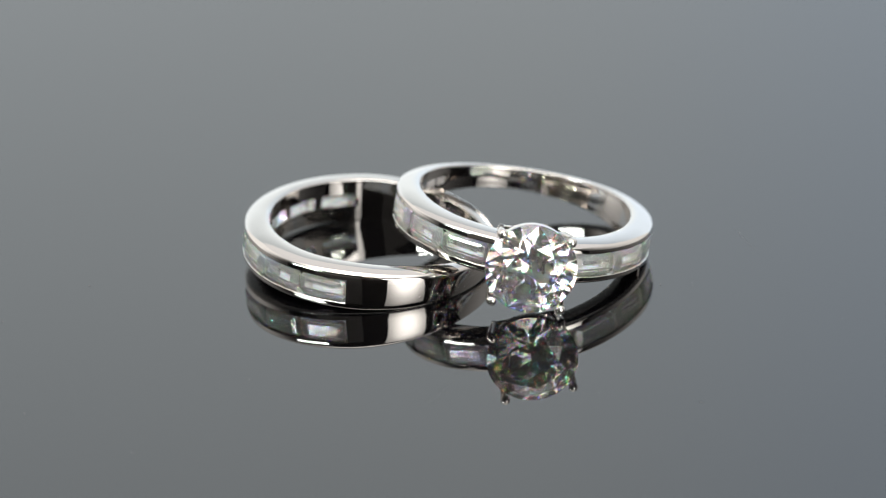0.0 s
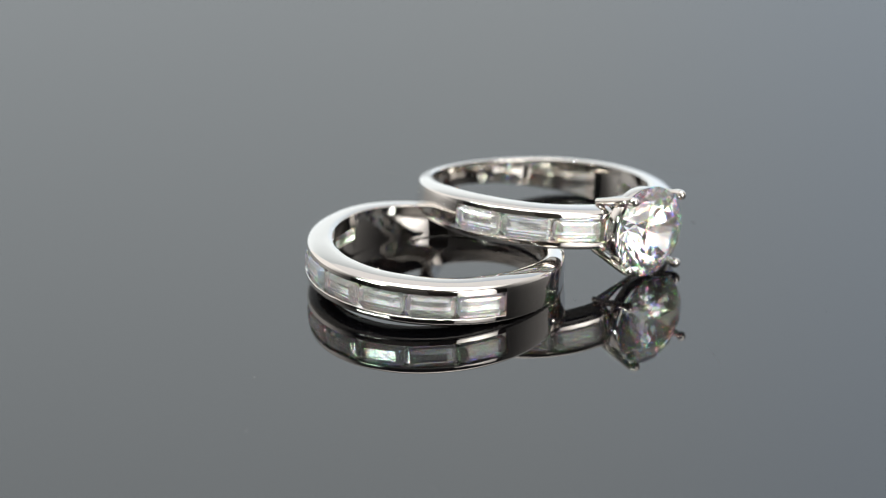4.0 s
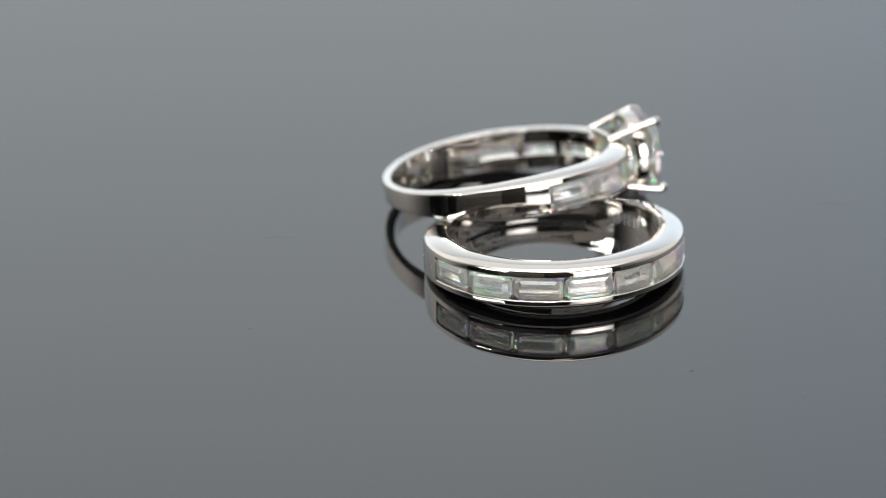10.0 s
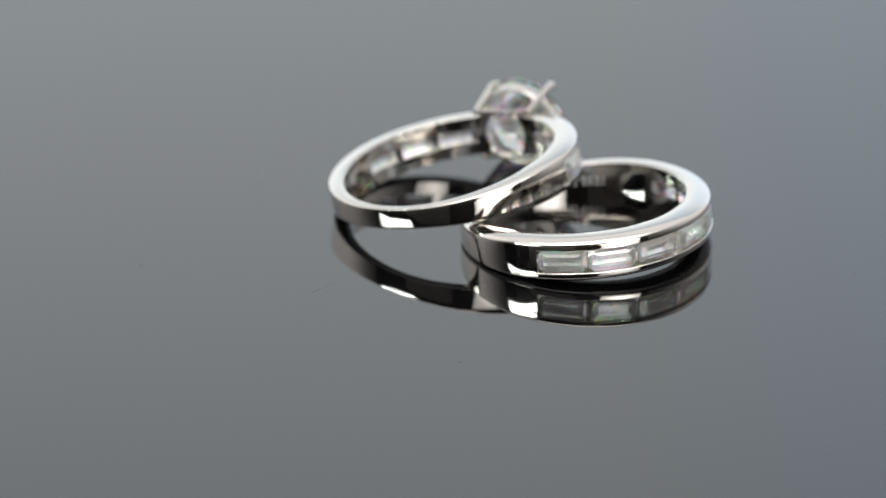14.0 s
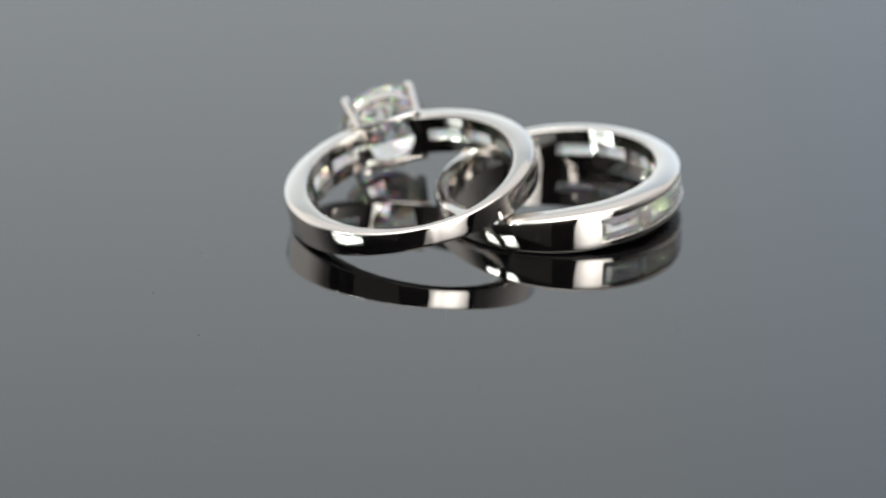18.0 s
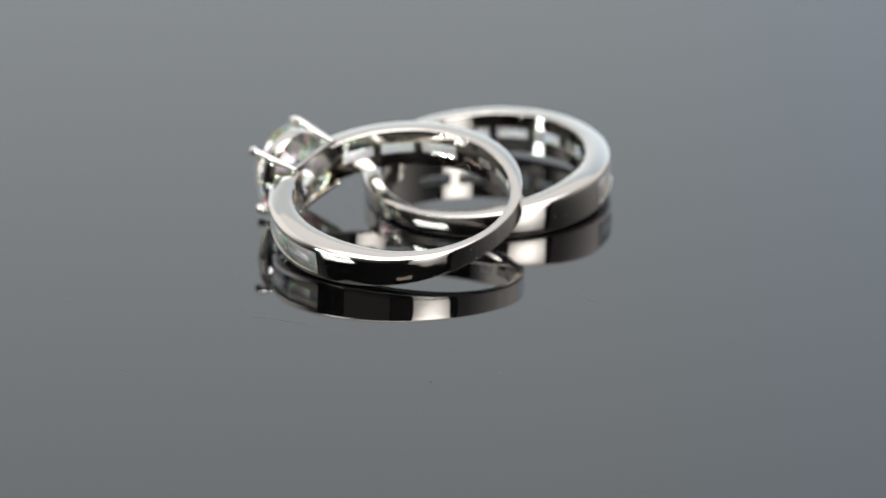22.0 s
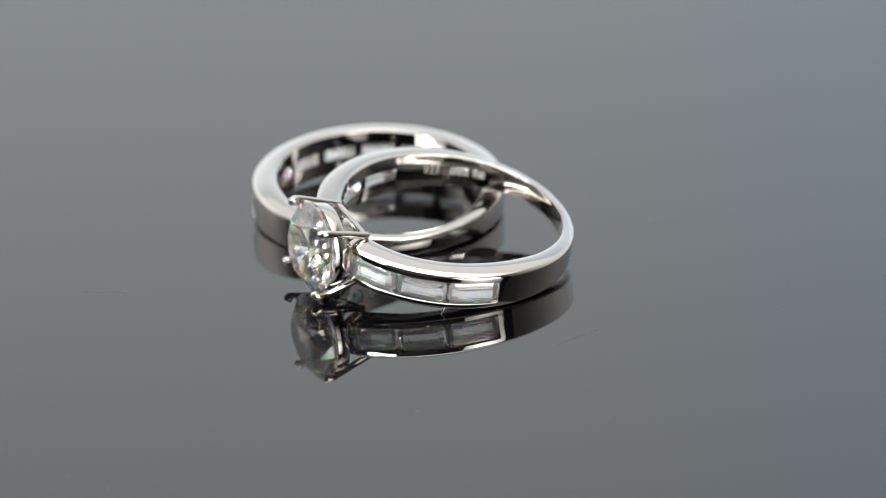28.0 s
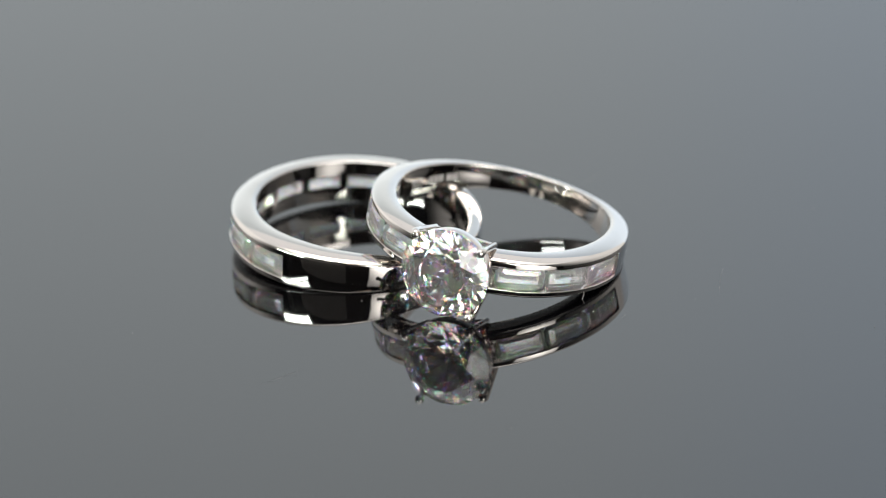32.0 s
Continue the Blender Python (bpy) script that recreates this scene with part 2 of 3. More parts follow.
# ---------------------------------------------------------------- the studio round the turntable
def studio():
    def slab(name, lo, hi, mat, label, category, kind="structure"):
        ob = finish(name, box(bmesh.new(), lo, hi), mat, None, 0, 1)
        return tagged(ob, label, category, kind=kind)

    slab("floor", (-1.8, -0.95, -0.85), (1.8, 1.6, -0.80), FLOOR_DARK, "dark grey carpet floor of the studio", "floor")
    slab("ceiling", (-1.8, -0.95, 1.7), (1.8, 1.6, 1.75), ROOM_DARK, "dark grey painted studio ceiling", "ceiling")
    slab("wall_north", (-1.8, 1.6, -0.80), (1.8, 1.7, 1.7), ROOM_DARK, "dark grey painted studio wall", "wall")
    slab("wall_south", (-1.8, -0.95, -0.80), (1.8, -0.85, 1.7), ROOM_WARM, "brown painted studio wall", "wall")
    slab("wall_east", (1.8, -0.95, -0.80), (1.9, 1.6, 1.7), ROOM_DARK, "dark grey painted studio wall", "wall")
    slab("wall_west", (-1.9, -0.95, -0.80), (-1.8, 1.6, 1.7), ROOM_DARK, "dark grey painted studio wall", "wall")

    table = tagged(new("table"), "dark laminate studio table under the light tent", "table")
    table.location = (0, 0.1, -0.80)
    part("tabletop", box(bmesh.new(), (-700, -450, 737), (700, 450, 767), 3), TABLE_TOP, table)
    leg = box(bmesh.new(), (-660, -410, 0), (-610, -360, 737), 3)
    first = part("leg", leg, LAMP_BLACK, table)
    for x, y in ((1270, 0), (0, 770), (1270, 770)):
        other = first.copy()
        scene.collection.objects.link(other)
        other.location = (x * MM, y * MM, 0)

    tent = tagged(new("light_tent"), "white fabric light tent, its panels glowing by themselves, open at the front", "light tent")
    tent.location = (0, 0.1, -0.033)
    w, d1, h = 360, 330, 470
    front = -460
    part("back_panel", box(bmesh.new(), (-w, d1, 0), (w, d1 + 2, h)), TENT_BACK, tent, "white backdrop fabric with its own glow, dimmer towards the top", 0)
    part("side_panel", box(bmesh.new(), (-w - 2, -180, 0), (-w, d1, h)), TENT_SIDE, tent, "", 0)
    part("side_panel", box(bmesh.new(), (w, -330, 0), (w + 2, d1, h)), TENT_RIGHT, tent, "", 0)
    part("roof_panel", box(bmesh.new(), (-w, -12, h), (w, d1, h + 2)), TENT_TOP, tent, "", 0)
    # warm emitter out of view, in place of an unknown source above the camera
    part("warm_patch", box(bmesh.new(), (-10, front - 2, h - 95), (110, front, h - 60)), WARM_PATCH, tent, "small unseen warm glow standing in for a bright thing above the camera", 0)
    # added fill panel, never in view, lifts the dark front-left reflections
    part("front_fill", box(bmesh.new(), (-720, -722, 0), (-90, -720, 400)), FRONT_FILL, tent, "dim glowing panel added out of view to fill the front left", 0)
    # front roof bay: added glow to brighten the stones; origin at its own centre
    bay = part("overhead_fill", box(bmesh.new(), (-w, -165, 0), (w, 165, 2)), TOP_GLOW, tent, "bright overhead glow added to light the stones", 0)
    bay.location = (0, -0.178, h * MM)


def stand(ob, foot, length):
    """A pole with a round base under a lamp, down to the height of foot."""
    x, y, z = ob.matrix_world @ Vector((0, 0, 0.09))
    inv = ob.matrix_world.inverted()
    bm = bmesh.new()
    tube(bm, [(0, 0, foot / MM + 8), (0, 0, z / MM + 20)], [7, 7], 16, False)
    bmesh.ops.translate(bm, vec=(x / MM, y / MM, 0), verts=bm.verts[:])
    bmesh.ops.transform(bm, matrix=Matrix.Diagonal((1000, 1000, 1000, 1)) @ inv @ Matrix.Diagonal((MM, MM, MM, 1)), verts=bm.verts[:])
    part("pole", bm, LAMP_BLACK, ob)
    bm = bmesh.new()
    bmesh.ops.create_cone(bm, cap_ends=True, segments=40, radius1=length, radius2=length * 0.9, depth=12, matrix=Matrix.Translation((x / MM, y / MM, foot / MM + 6)))
    bmesh.ops.transform(bm, matrix=Matrix.Diagonal((1000, 1000, 1000, 1)) @ inv @ Matrix.Diagonal((MM, MM, MM, 1)), verts=bm.verts[:])
    part("stand_base", bm, LAMP_BLACK, ob)


def softbox(name, where, aim, width, height, label):
    ob = tagged(new(name), label, "softbox")
    ob.matrix_basis = look(where, aim)
    bpy.context.view_layer.update()
    part("housing", box(bmesh.new(), (-width / 2 - 8, -height / 2 - 8, 0), (width / 2 + 8, height / 2 + 8, 60), 4), LAMP_BLACK, ob)
    part("diffuser", box(bmesh.new(), (-width / 2, -height / 2, -3), (width / 2, height / 2, -0.5), 1), SOFT_GLOW, ob, "glowing white diffuser")
    stand(ob, -0.80, 120)
    return ob


def led_panel(where, aim, columns, rows, pitch):
    ob = tagged(new("led_panel"), "small black LED panel lamp with a grid of bright diodes", "lamp")
    ob.matrix_basis = look(where, aim)
    bpy.context.view_layer.update()
    w, h = columns * pitch / 2, rows * pitch / 2
    part("housing", box(bmesh.new(), (-w - 6, -h - 6, 0), (w + 6, h + 6, 30), 3), LAMP_BLACK, ob)
    part("diffuser", box(bmesh.new(), (-w, -h, -1.2), (w, h, -0.2)), LED_BACK, ob, "white panel between the diodes", 0)
    bm = bmesh.new()
    for i in range(columns):
        for j in range(rows):
            bmesh.ops.create_uvsphere(bm, u_segments=10, v_segments=6, radius=pitch * 0.27,
                                      matrix=Matrix.Translation(((i + 0.5) * pitch - w, (j + 0.5) * pitch - h, 0)))
    tagged(part("diodes", bm, LED_GLOW, ob, "grid of bright white diodes"), kind="stuff")
    stand(ob, -0.033, 45)
    return ob


# ---------------------------------------------------------------- turntable
def turntable():
    ob = tagged(new("turntable"), "polished black acrylic turntable disc with a mirror gloss", "turntable")
    ob.location = (0, 0, -0.033)
    bm = bmesh.new()
    sweep_pts = [(0.0, 27), (168.0, 27), (170.0, 28.0), (170.0, 32.0), (169.3, 32.8), (168.5, 33.0)]
    n = 128
    rings = []
    for r, z in sweep_pts[1:]:
        rings.append([bm.verts.new((r * math.cos(2 * math.pi * k / n), r * math.sin(2 * math.pi * k / n), z)) for k in range(n)])
    for a, b in zip(rings, rings[1:]):
        for k in range(n):
            bm.faces.new((a[k], a[(k + 1) % n], b[(k + 1) % n], b[k]))
    bm.faces.new(rings[0][::-1])
    bm.faces.new(rings[-1])
    part("acrylic_disc", bm, BLACK_ACRYLIC, ob, "mirror-polished black acrylic disc", 0)
    bm = bmesh.new()
    bmesh.ops.create_cone(bm, cap_ends=True, segments=64, radius1=150, radius2=146, depth=27, matrix=Matrix.Translation((0, 0, 13.5)))
    part("motor_base", bm, LAMP_BLACK, ob)
    rng = random.Random(5)
    bm = bmesh.new()
    for i in range(70):
        a, d = rng.uniform(0, 6.283), 55 * math.sqrt(rng.random())
        size = rng.choice((0.02, 0.025, 0.03, 0.04, 0.05))
        m = Matrix.Translation((d * math.cos(a), d * math.sin(a), 33.0 + size * 0.5)) @ Matrix.Rotation(rng.uniform(0, 3), 4, (rng.random(), rng.random(), 1)) @ Matrix.Diagonal((size * rng.uniform(0.7, 2.2), size, size * 0.7, 1))
        bmesh.ops.create_icosphere(bm, subdivisions=1, radius=1, matrix=m)
    tagged(part("dust", bm, DUST, ob, "sparse specks of pale dust"), kind="stuff")
    bm = bmesh.new()
    for i in range(3):
        a, d, way = rng.uniform(0, 6.283), rng.uniform(14, 40), rng.uniform(0, 6.283)
        length, bend = rng.uniform(2, 9), rng.uniform(-0.06, 0.06)
        x, y = d * math.cos(a), d * math.sin(a)
        pts = []
        for k in range(9):
            pts.append((x, y, 33.004))
            x, y, way = x + length / 8 * math.cos(way), y + length / 8 * math.sin(way), way + bend
        tube(bm, pts, [0.003] + [0.006] * 7 + [0.003], 5, False)
    tagged(part("hairline", bm, DUST, ob, "faint hairline scratches and fibres"), kind="stuff")
    return ob


# ---------------------------------------------------------------- rings
def ease(x):
    x = min(1.0, max(0.0, x))
    return x * x * (3 - 2 * x)


class Shape:
    """The section of a ring round its finger hole: widths change from the set front to the thin back."""

    def __init__(self, inner, inner_back, outer, outer_back, half, half_back, lip, lip_back, start, seed):
        self.front, self.back, self.start, self.seed = (inner, outer, half, lip), (inner_back, outer_back, half_back, lip_back), start, seed
        self.groove, self.window, self.bulge = 0.97, 0.5, 0.035
        self.crown = 0.022
        self.lobe = 0.0

    def wobble(self, s, z, size=3.0):
        """Hand-polished unevenness, in mm, smooth round the ring."""
        a = radians(s)
        return noise.noise((math.cos(a) * size + self.seed, math.sin(a) * size, z))

    def at(self, s):
        """Finger hole, outer radius, half width at the outside and at the finger hole, s degrees from the front."""
        d = abs((s + 180) % 360 - 180)
        k = ease((d - self.start) / (180 - self.start))
        ri, ro, ho, hi = (a + (b - a) * k for a, b in zip(self.front, self.back))
        swell = self.lobe * math.exp(-((((s + 180) % 360) - 180 - 132) / 32) ** 2)
        ri, ro = ri + swell, ro + swell
        return ri + 0.015 * self.wobble(s, 9, 5), ro + 0.02 * self.wobble(s, 0), ho, hi + 0.025 * self.wobble(s, 5)

    def bulged(self, s, h):
        ri, ro, ho, hi = self.at(s)
        d = abs((s + 180) % 360 - 180)
        bulge = self.bulge + self.crown * ease((d - self.start) / 40)
        return ro - bulge * min(1.0, h / ho) ** 2 + 0.006 * self.wobble(s, h * 1.5, 8)

    def shoulder(self, s, n=12):
        """The rounded side from the outer edge to the finger hole, upper half."""
        ri, ro, ho, hi = self.at(s)
        top = self.bulged(s, ho)
        square = 1.1
        crest = ri + 0.3 * (top - ri)
        pts = []
        for i in range(n + 1):
            a = math.pi / 2 * i / n
            pts.append((crest + (top - crest) * math.cos(a) ** square, ho + (hi - ho) * math.sin(a) ** square))
        for i in range(1, 5):
            a = math.pi / 2 * i / 4
            pts.append((crest - (crest - ri) * math.sin(a), hi - 0.13 * (1 - math.cos(a))))
        return pts + [(ri, hi - 0.16), (ri, hi - 0.24)]

    def inner(self, s, h):
        """The wall of the finger hole, rounded a little for comfort."""
        ri, ro, ho, hi = self.at(s)
        return ri - 0.055 * max(0.0, 1 - (h / (hi - 0.24)) ** 2) + 0.003 * self.wobble(s, h * 2, 9)

    def full(self, s):
        ri, ro, ho, hi = self.at(s)
        up = [(self.bulged(s, ho * f), ho * f) for f in (0.0, 0.33, 0.66)] + self.shoulder(s)
        low = [(self.inner(s, hi * f), hi * f) for f in (0.6, 0.45, 0.3, 0.15)]
        return up + low + [(self.inner(s, 0), 0.0)] + [(r, -h) for r, h in low[::-1] + up[:0:-1]]

    def rail(self, s, sign):
        ri, ro, ho, hi = self.at(s)
        g = self.groove + 0.04 * self.wobble(s, 20 * sign, 12) + 0.04 * self.wobble(s, 30 * sign, 45)
        pts = [(self.bulged(s, g) - 0.05, g - 0.01), (self.bulged(s, g), g + 0.03)] + self.shoulder(s) + [(ri, g)]
        return [(r, sign * h) for r, h in pts]

    def ledge(self, s, sign):
        """The cast seat under the stones, open in the middle."""
        ri, g = self.at(s)[0] + 0.012, self.groove + 0.05
        w = self.window + 0.05 * self.wobble(s, 40 * sign, 9)
        return [(r, sign * h) for r, h in ((ri + 0.14, g), (ri + 1.16, g), (ri + 0.92, w), (ri + 0.14, w))]

    def rim(self, s, sign):
        """The polished wall of the finger hole beside the windows."""
        ri, g = self.at(s)[0] + 0.01, self.groove + 0.04
        w = self.window + 0.05 * self.wobble(s, 40 * sign, 9) - 0.02
        return [(r, sign * h) for r, h in ((ri, g), (ri + 0.14, g), (ri + 0.14, w), (ri + 0.05, w), (ri, w + 0.06))]


def set_stones(ring, shape, front, angles, stone, drop):
    rng = random.Random(int(front * 10))
    for a in angles:
        ro = shape.at(a)[1] - drop
        ob = new("baguette", stone)
        ob.parent = ring
        c, s = math.cos(radians(front + a)), math.sin(radians(front + a))
        ob.matrix_local = Matrix(((-s, 0, c, ro * c * MM), (c, 0, s, ro * s * MM), (0, 1, 0, 0), (0, 0, 0, 1))) @ pose(0, 0, 0, rng.uniform(-3, 3), rng.uniform(-2, 2), rng.uniform(-0.8, 0.8))
        ob["label"] = "clear step-cut baguette stone"


def bridges(ring, shape, front, angles, half_angle):
    for a in angles:
        bm = bmesh.new()
        ri = shape.at(a)[0] + 0.03
        sweep(bm, lambda s: [(ri, -0.6), (ri + 0.2, -0.6), (ri + 0.2, 0.6), (ri, 0.6)], front + a - half_angle, front + a + half_angle, 4)
        part("cross_bar", bm, SILVER, ring)
        bm = bmesh.new()
        sweep(bm, lambda s: [(ri + 0.21, -0.6), (ri + 0.82, -0.6), (ri + 0.82, 0.6), (ri + 0.21, 0.6)], front + a - half_angle, front + a + half_angle, 4)
        part("stone_seat", bm, SILVER_RAW, ring, "matt cast bar between two stones")


def stone_mesh(length, width):
    ob = finish("baguette", baguette(length, width), BAGUETTE_ZIRCONIA, None, 0)
    me = ob.data
    bpy.data.objects.remove(ob)
    return me


RING_FRAMES = {
    "band": Matrix(((0.99746, 0.0, 0.07120, -0.007896), (0.00064, 0.99996, -0.00900, -0.004696), (-0.07120, 0.00902, 0.99742, 0.00166), (0, 0, 0, 1))),
    "solitaire": Matrix(((0.98508, 0.0, 0.17209, 0.004176), (-0.00961, 0.99844, 0.05503, -0.004272), (-0.17183, -0.05586, 0.98354, 0.003305), (0, 0, 0, 1))),
}


def specks(ring, shape, front, a0, a1, count, seed):
    """Tiny flecks of dust on the outside of a shank."""
    rng = random.Random(seed)
    bm = bmesh.new()
    for i in range(count):
        a = rng.uniform(a0, a1)
        ri, ro, ho, hi = shape.at(a)
        h = rng.uniform(-0.9, 0.9) * ho
        size = rng.choice((0.008, 0.011, 0.014, 0.02))
        rad = shape.bulged(a, abs(h)) + size * 0.3
        at = (rad * math.cos(radians(front + a)), rad * math.sin(radians(front + a)), h)
        bmesh.ops.create_icosphere(bm, subdivisions=1, radius=size, matrix=Matrix.Translation(at) @ Matrix.Diagonal((1, rng.uniform(0.6, 1.8), rng.uniform(0.6, 1.8), 1)))
    tagged(part("dust", bm, PALE_LINT, ring, "tiny pale dust flecks on the metal"), kind="stuff")


def engrave(ring, shape, front, middle, height, size):
    """The fineness mark and the unreadable maker's marks after it, laid on the wall of the finger hole."""
    curve = bpy.data.curves.new("mark", "FONT")
    curve.body, curve.size, curve.extrude, curve.align_x = "925", size, 0.02, "CENTER"
    source = new("mark", curve)
    bpy.context.view_layer.update()
    me = source.evaluated_get(bpy.context.evaluated_depsgraph_get()).to_mesh()
    bm = bmesh.new()
    bm.from_mesh(me)
    bpy.data.objects.remove(source)
    bmesh.ops.subdivide_edges(bm, edges=[e for e in bm.edges if e.calc_length() > 0.2], cuts=1)

    def wrap(b):
        for v in b.verts:
            a = radians(middle) - v.co.x / 8.65
            rr = shape.inner(math.degrees(a) - front, v.co.y) - 0.012 - v.co.z
            v.co = (rr * math.cos(a), rr * math.sin(a), height - size * 0.35 + v.co.y)
        return b

    part("fineness_mark", wrap(bm), ENGRAVED, ring, "small stamped 925 mark")
    bm = bmesh.new()
    for x, w in ((1.75, 0.42), (2.25, 0.38), (2.75, 0.45), (3.5, 0.4), (4.0, 0.5)):
        box(bm, (x - w / 2, 0.0, -0.02), (x + w / 2, size * 0.62, 0.02))
    tagged(part("maker_mark", wrap(bm), ENGRAVED, ring, "small stamped bars of an unreadable mark"), kind="stuff")


def stamped_bars(ring, shape, front, middle, tall, bars):
    """Unreadable stamps on the wall of the finger hole, as rows of short upright bars."""
    bm = bmesh.new()
    for x, w in bars:
        for side in (-1, 1):
            box(bm, (x + side * w * 0.38 - 0.05, -tall / 2, -0.012), (x + side * w * 0.38 + 0.05, tall / 2, 0.012))
    for v in bm.verts:
        a = radians(middle) - v.co.x / 8.65
        rr = shape.inner(math.degrees(a) - front, v.co.y) - 0.012 - v.co.z
        v.co = (rr * math.cos(a), rr * math.sin(a), v.co.y)
    tagged(part("maker_mark", bm, ENGRAVED, ring, "small stamped bars of an unreadable mark"), kind="stuff")


def wedding_band():
    ring = tagged(new("wedding_band"), "polished silver half-eternity band with seven baguette stones lying flat", "ring", group="bridal ring set")
    front = 179.6
    shape = Shape(8.55, 8.9, 10.58, 9.95, 1.28, 0.66, 1.88, 0.9, 78, 1.7)
    end = 79.0
    part("shank", sweep(bmesh.new(), lambda a: shape.full(a - front), front + end, front + 360 - end, 120), SILVER, ring, "plain polished silver shank")
    for sign in (1, -1):
        part("channel_rail", sweep(bmesh.new(), lambda a: shape.rail(a - front, sign), front - end, front + end, 100), SILVER, ring, "polished channel rail")
        part("inner_rim", sweep(bmesh.new(), lambda a: shape.rim(a - front, sign), front - end - 0.1, front + end + 0.1, 80), SILVER, ring, "polished wall of the finger hole")
        part("stone_seat", sweep(bmesh.new(), lambda a: shape.ledge(a - front, sign), front - end - 0.2, front + end + 0.2, 80), SILVER_RAW, ring, "matt cast seat under the stones")
    pitch = 2 * end / 7
    stone = stone_mesh(math.tan(radians(pitch / 2)) * 2 * 10.2 - 0.12, 1.9)
    set_stones(ring, shape, front, [pitch * (i - 3) for i in range(7)], stone, 0.42)
    bridges(ring, shape, front, [pitch * (i - 2.5) for i in range(6)], 2.3)
    specks(ring, shape, front, 82, 278, 30, 3)
    stamped_bars(ring, shape, front, 295.2, 0.8, ((-1.75, 0.5), (-0.62, 0.5), (0.0, 0.5), (0.62, 0.5)))
    ring.matrix_basis = RING_FRAMES["band"]
    return ring


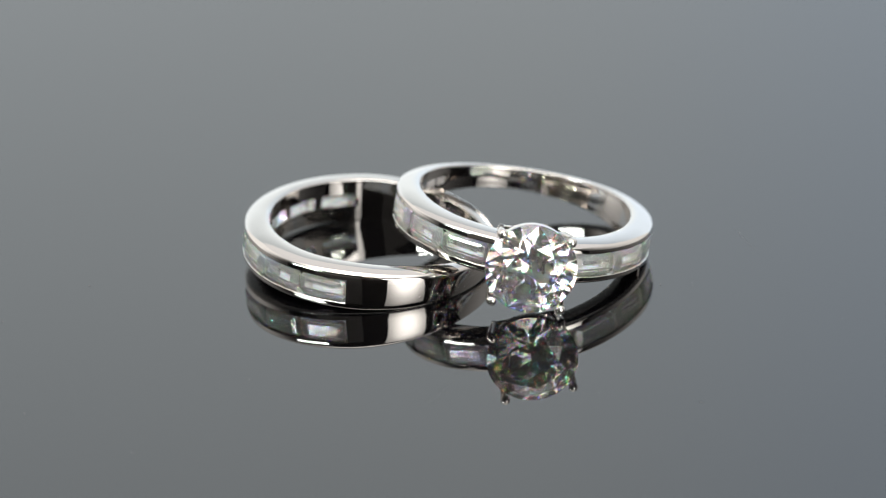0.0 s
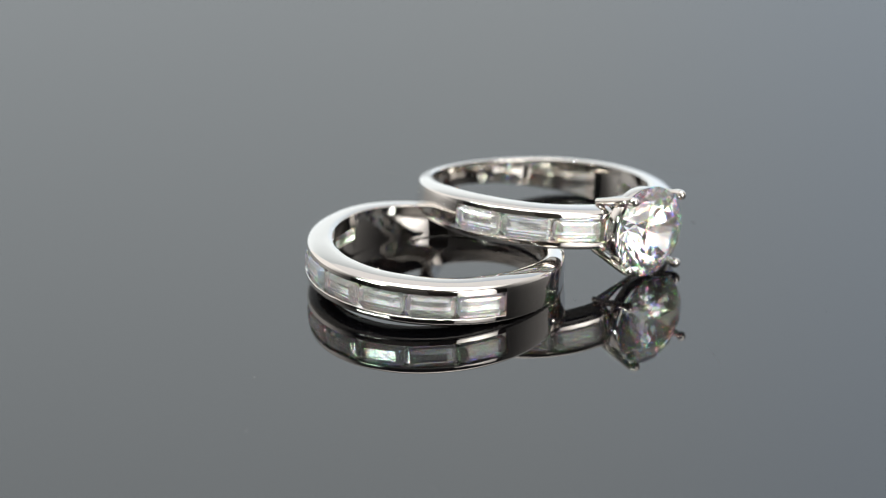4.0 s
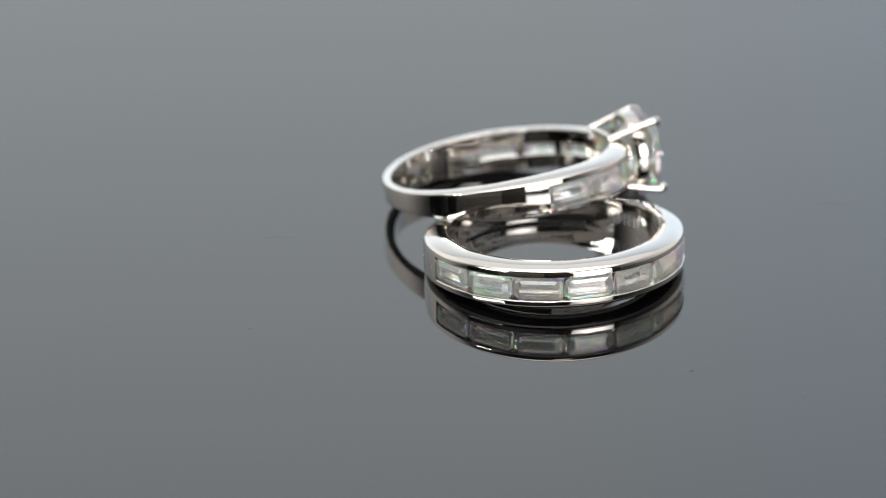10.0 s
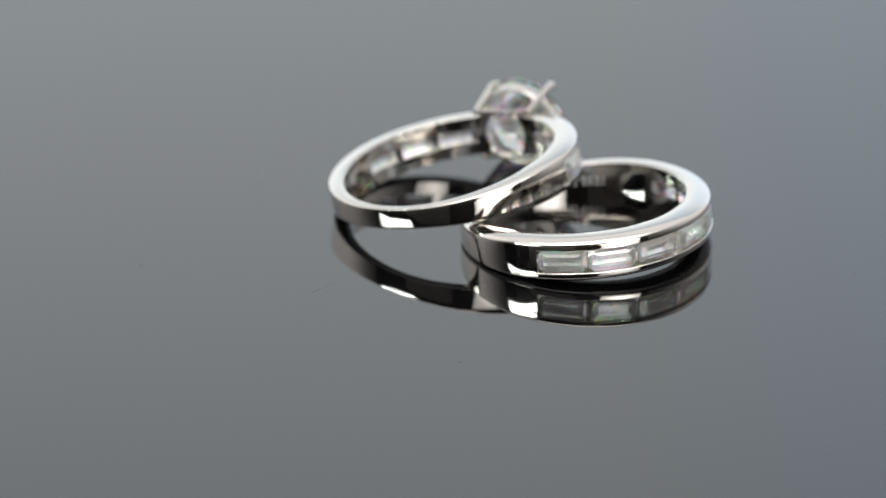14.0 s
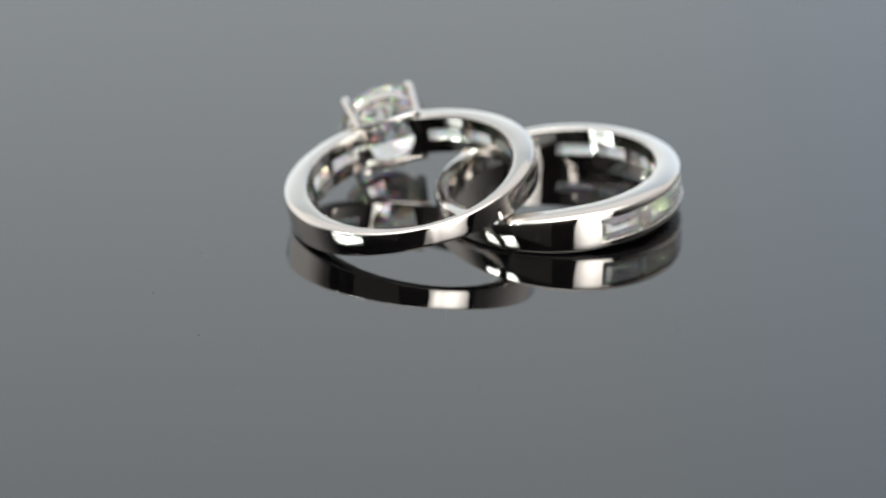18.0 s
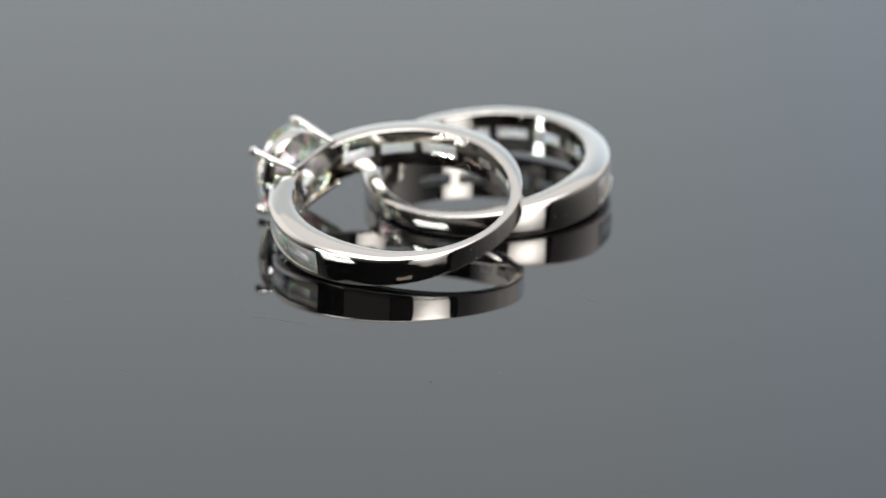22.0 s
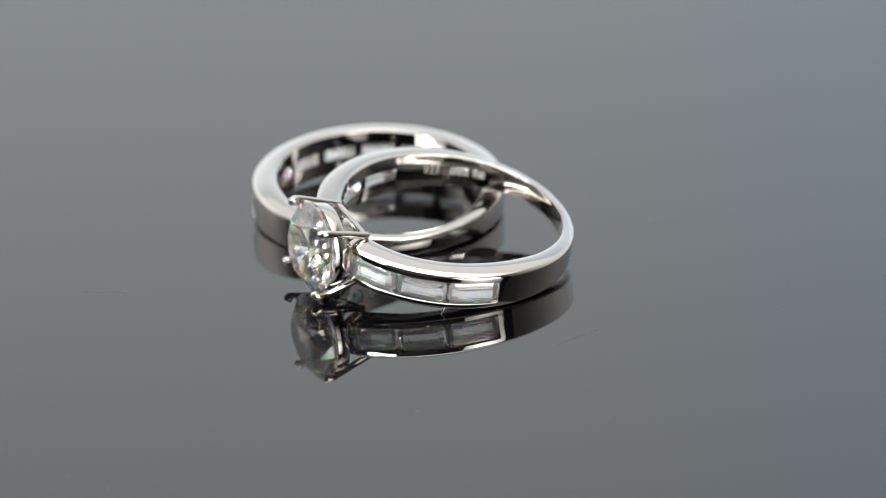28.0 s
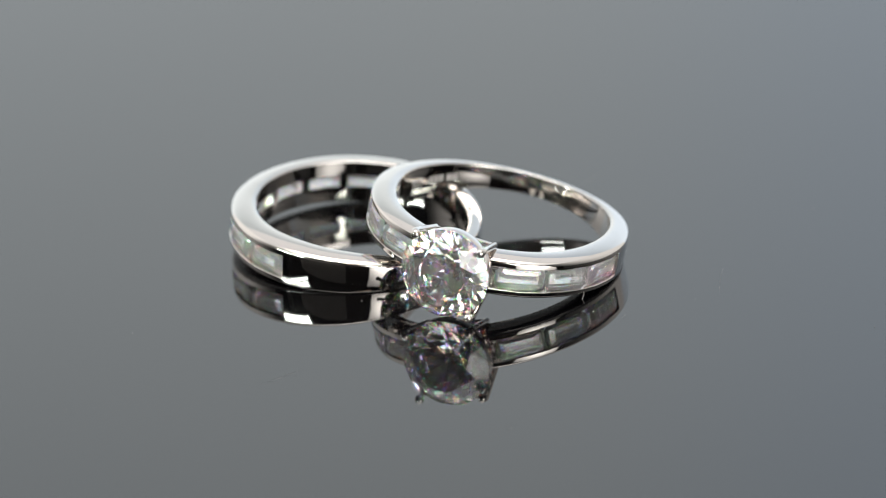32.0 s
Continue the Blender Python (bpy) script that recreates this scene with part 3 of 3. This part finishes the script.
def solitaire_ring():
    ring = tagged(new("solitaire_ring"), "polished silver engagement ring with large round stone, leaning on another ring", "ring", group="bridal ring set")
    front = -87.6
    shape = Shape(8.55, 9.52, 10.53, 10.2, 1.28, 0.77, 1.78, 0.95, 74, 6.3)
    shape.crown, shape.lobe = -0.013, 0.22
    near, end = 19.0, 88.0
    part("shank", sweep(bmesh.new(), lambda a: shape.full(a - front), front + end, front + 360 - end, 120), SILVER, ring, "plain polished silver shank")
    pitch = (end - near) / 3
    stone = stone_mesh(math.tan(radians(pitch / 2)) * 2 * 10.1 - 0.12, 1.9)
    for side in (1, -1):
        a0, a1 = sorted((front + side * (near - 1.5), front + side * end))
        for sign in (1, -1):
            part("channel_rail", sweep(bmesh.new(), lambda a: shape.rail(a - front, sign), a0, a1, 50), SILVER, ring, "polished channel rail")
            part("inner_rim", sweep(bmesh.new(), lambda a: shape.rim(a - front, sign), a0 + 0.1, a1 + 0.05, 40), SILVER, ring, "polished wall of the finger hole")
            part("stone_seat", sweep(bmesh.new(), lambda a: shape.ledge(a - front, sign), a0 + 0.2, a1 + 0.1, 40), SILVER_RAW, ring, "matt cast seat under the stones")
        set_stones(ring, shape, front, [side * (near + pitch * (i + 0.5)) for i in range(3)], stone, 0.42)
        bridges(ring, shape, front, [side * (near + pitch * i) for i in range(3)], 2.3)
    # the head, built along +x and turned to the front
    turn = Matrix.Rotation(radians(front), 4, "Z")
    section = [(10.45, 3.18), (10.32, 3.22), (10.3, 3.34), (10.45, 3.42), (11.25, 3.5), (11.38, 3.46), (11.36, 3.34)]
    bm, sides = bmesh.new(), 48
    hoops = [[bm.verts.new((x, r * math.cos(2 * math.pi * k / sides), r * math.sin(2 * math.pi * k / sides))) for k in range(sides)] for x, r in section]
    for p, q in zip(hoops, hoops[1:] + hoops[:1]):
        for k in range(sides):
            bm.faces.new((p[k], p[(k + 1) % sides], q[(k + 1) % sides], q[k]))
    bmesh.ops.transform(bm, matrix=turn, verts=bm.verts[:])
    head = part("head", bm, SILVER, ring, "four-prong head with a slim polished collar")

    def rim(a, sign):
        """Half of the thin rim round the opening under the stone."""
        y = 8.7 * math.sin(radians(a - front))
        low = math.sqrt(max(1.9 ** 2 - y * y, 0.0)) + 0.02
        high = max(1.72, low + 0.12)
        return [(r, sign * h) for r, h in ((8.57, low + 0.04), (8.64, low), (8.9, low + 0.02), (8.95, high - 0.05), (8.9, high), (8.6, high - 0.02))]

    for sign in (1, -1):
        part("opening_rim", sweep(bmesh.new(), lambda a: rim(a, sign), front - 14.6, front + 14.6, 36), SILVER, head, "polished rim of the opening behind the stone")
        bm = box(bmesh.new(), (8.34, -2.5, sign * 1.97 - 0.21), (8.76, 2.5, sign * 1.97 + 0.21), 0.12)
        bmesh.ops.transform(bm, matrix=turn, verts=bm.verts[:])
        part("head_bridge", bm, SILVER, head, "straight polished bar between two prongs")
    for side in (1, -1):
        a0, a1 = sorted((front + side * 14.2, front + side * (near - 1.2)))
        part("head_plate", sweep(bmesh.new(), lambda a: shape.full(a - front), a0, a1, 8), SILVER, ring, "polished shoulder plate beside the head")
    for sy in (-1, 1):
        for sz in (-1, 1):
            bm = bmesh.new()
            pts = [(8.3, sy * 2.52, sz * 1.95), (9.4, sy * 2.62, sz * 2.22), (11.2, sy * 2.79, sz * 2.68), (12.0, sy * 2.86, sz * 2.88), (12.25, sy * 2.84, sz * 2.89), (12.5, sy * 2.73, sz * 2.81)]
            tube(bm, pts, [0.27, 0.29, 0.29, 0.29, 0.34, 0.4], 14)
            bmesh.ops.transform(bm, matrix=turn, verts=bm.verts[:])
            part("prong", bm, SILVER, head, "", 60)
    bm = brilliant(3.65)
    bmesh.ops.transform(bm, matrix=turn @ Matrix.Translation((11.85, 0, 0)) @ Matrix.Rotation(radians(90), 4, "Y"), verts=bm.verts[:])
    part("round_stone", bm, ZIRCONIA, head, "large clear round brilliant-cut stone", 0)
    specks(ring, shape, front, 90, 270, 40, 4)
    engrave(ring, shape, front, 163.0, 0.1, 0.95)
    ring.matrix_basis = RING_FRAMES["solitaire"]
    return ring


def lint(on, where, label):
    """A short curved fibre that clings to the edge of a ring."""
    bm = bmesh.new()
    tube(bm, where, [0.012, 0.022, 0.022, 0.02, 0.01], 6, False)
    ob = finish("lint_fibre", bm, PALE_LINT, None, 60)
    ob.matrix_basis = on.matrix_basis
    return tagged(ob, label, "lint")


studio()
softbox("softbox", (0.305, -0.482, 0.195), (0, 0, 0), 370, 390, "square softbox lamp glowing white beside the tent")
led_panel((-0.41, -0.235, 0.285), (0, 0, 0), 13, 5, 21)
disc = turntable()
band = wedding_band()
solitaire = solitaire_ring()
fibre = lint(solitaire, [(9.45, -3.95, -1.05), (9.55, -4.0, -1.3), (9.62, -4.15, -1.62), (9.6, -4.35, -1.95), (9.5, -4.6, -2.15)],
             "thin pale curled fibre clinging to the ring edge")


def motions():
    steps = int(SECONDS * 4)
    for thing in (disc, band, solitaire, fibre):
        rest = thing.matrix_basis.copy()
        walk(thing, [(i / 4, Matrix.Rotation(radians(SPEED * i / 4), 4, "Z") @ rest) for i in range(steps + 1)])


motions()
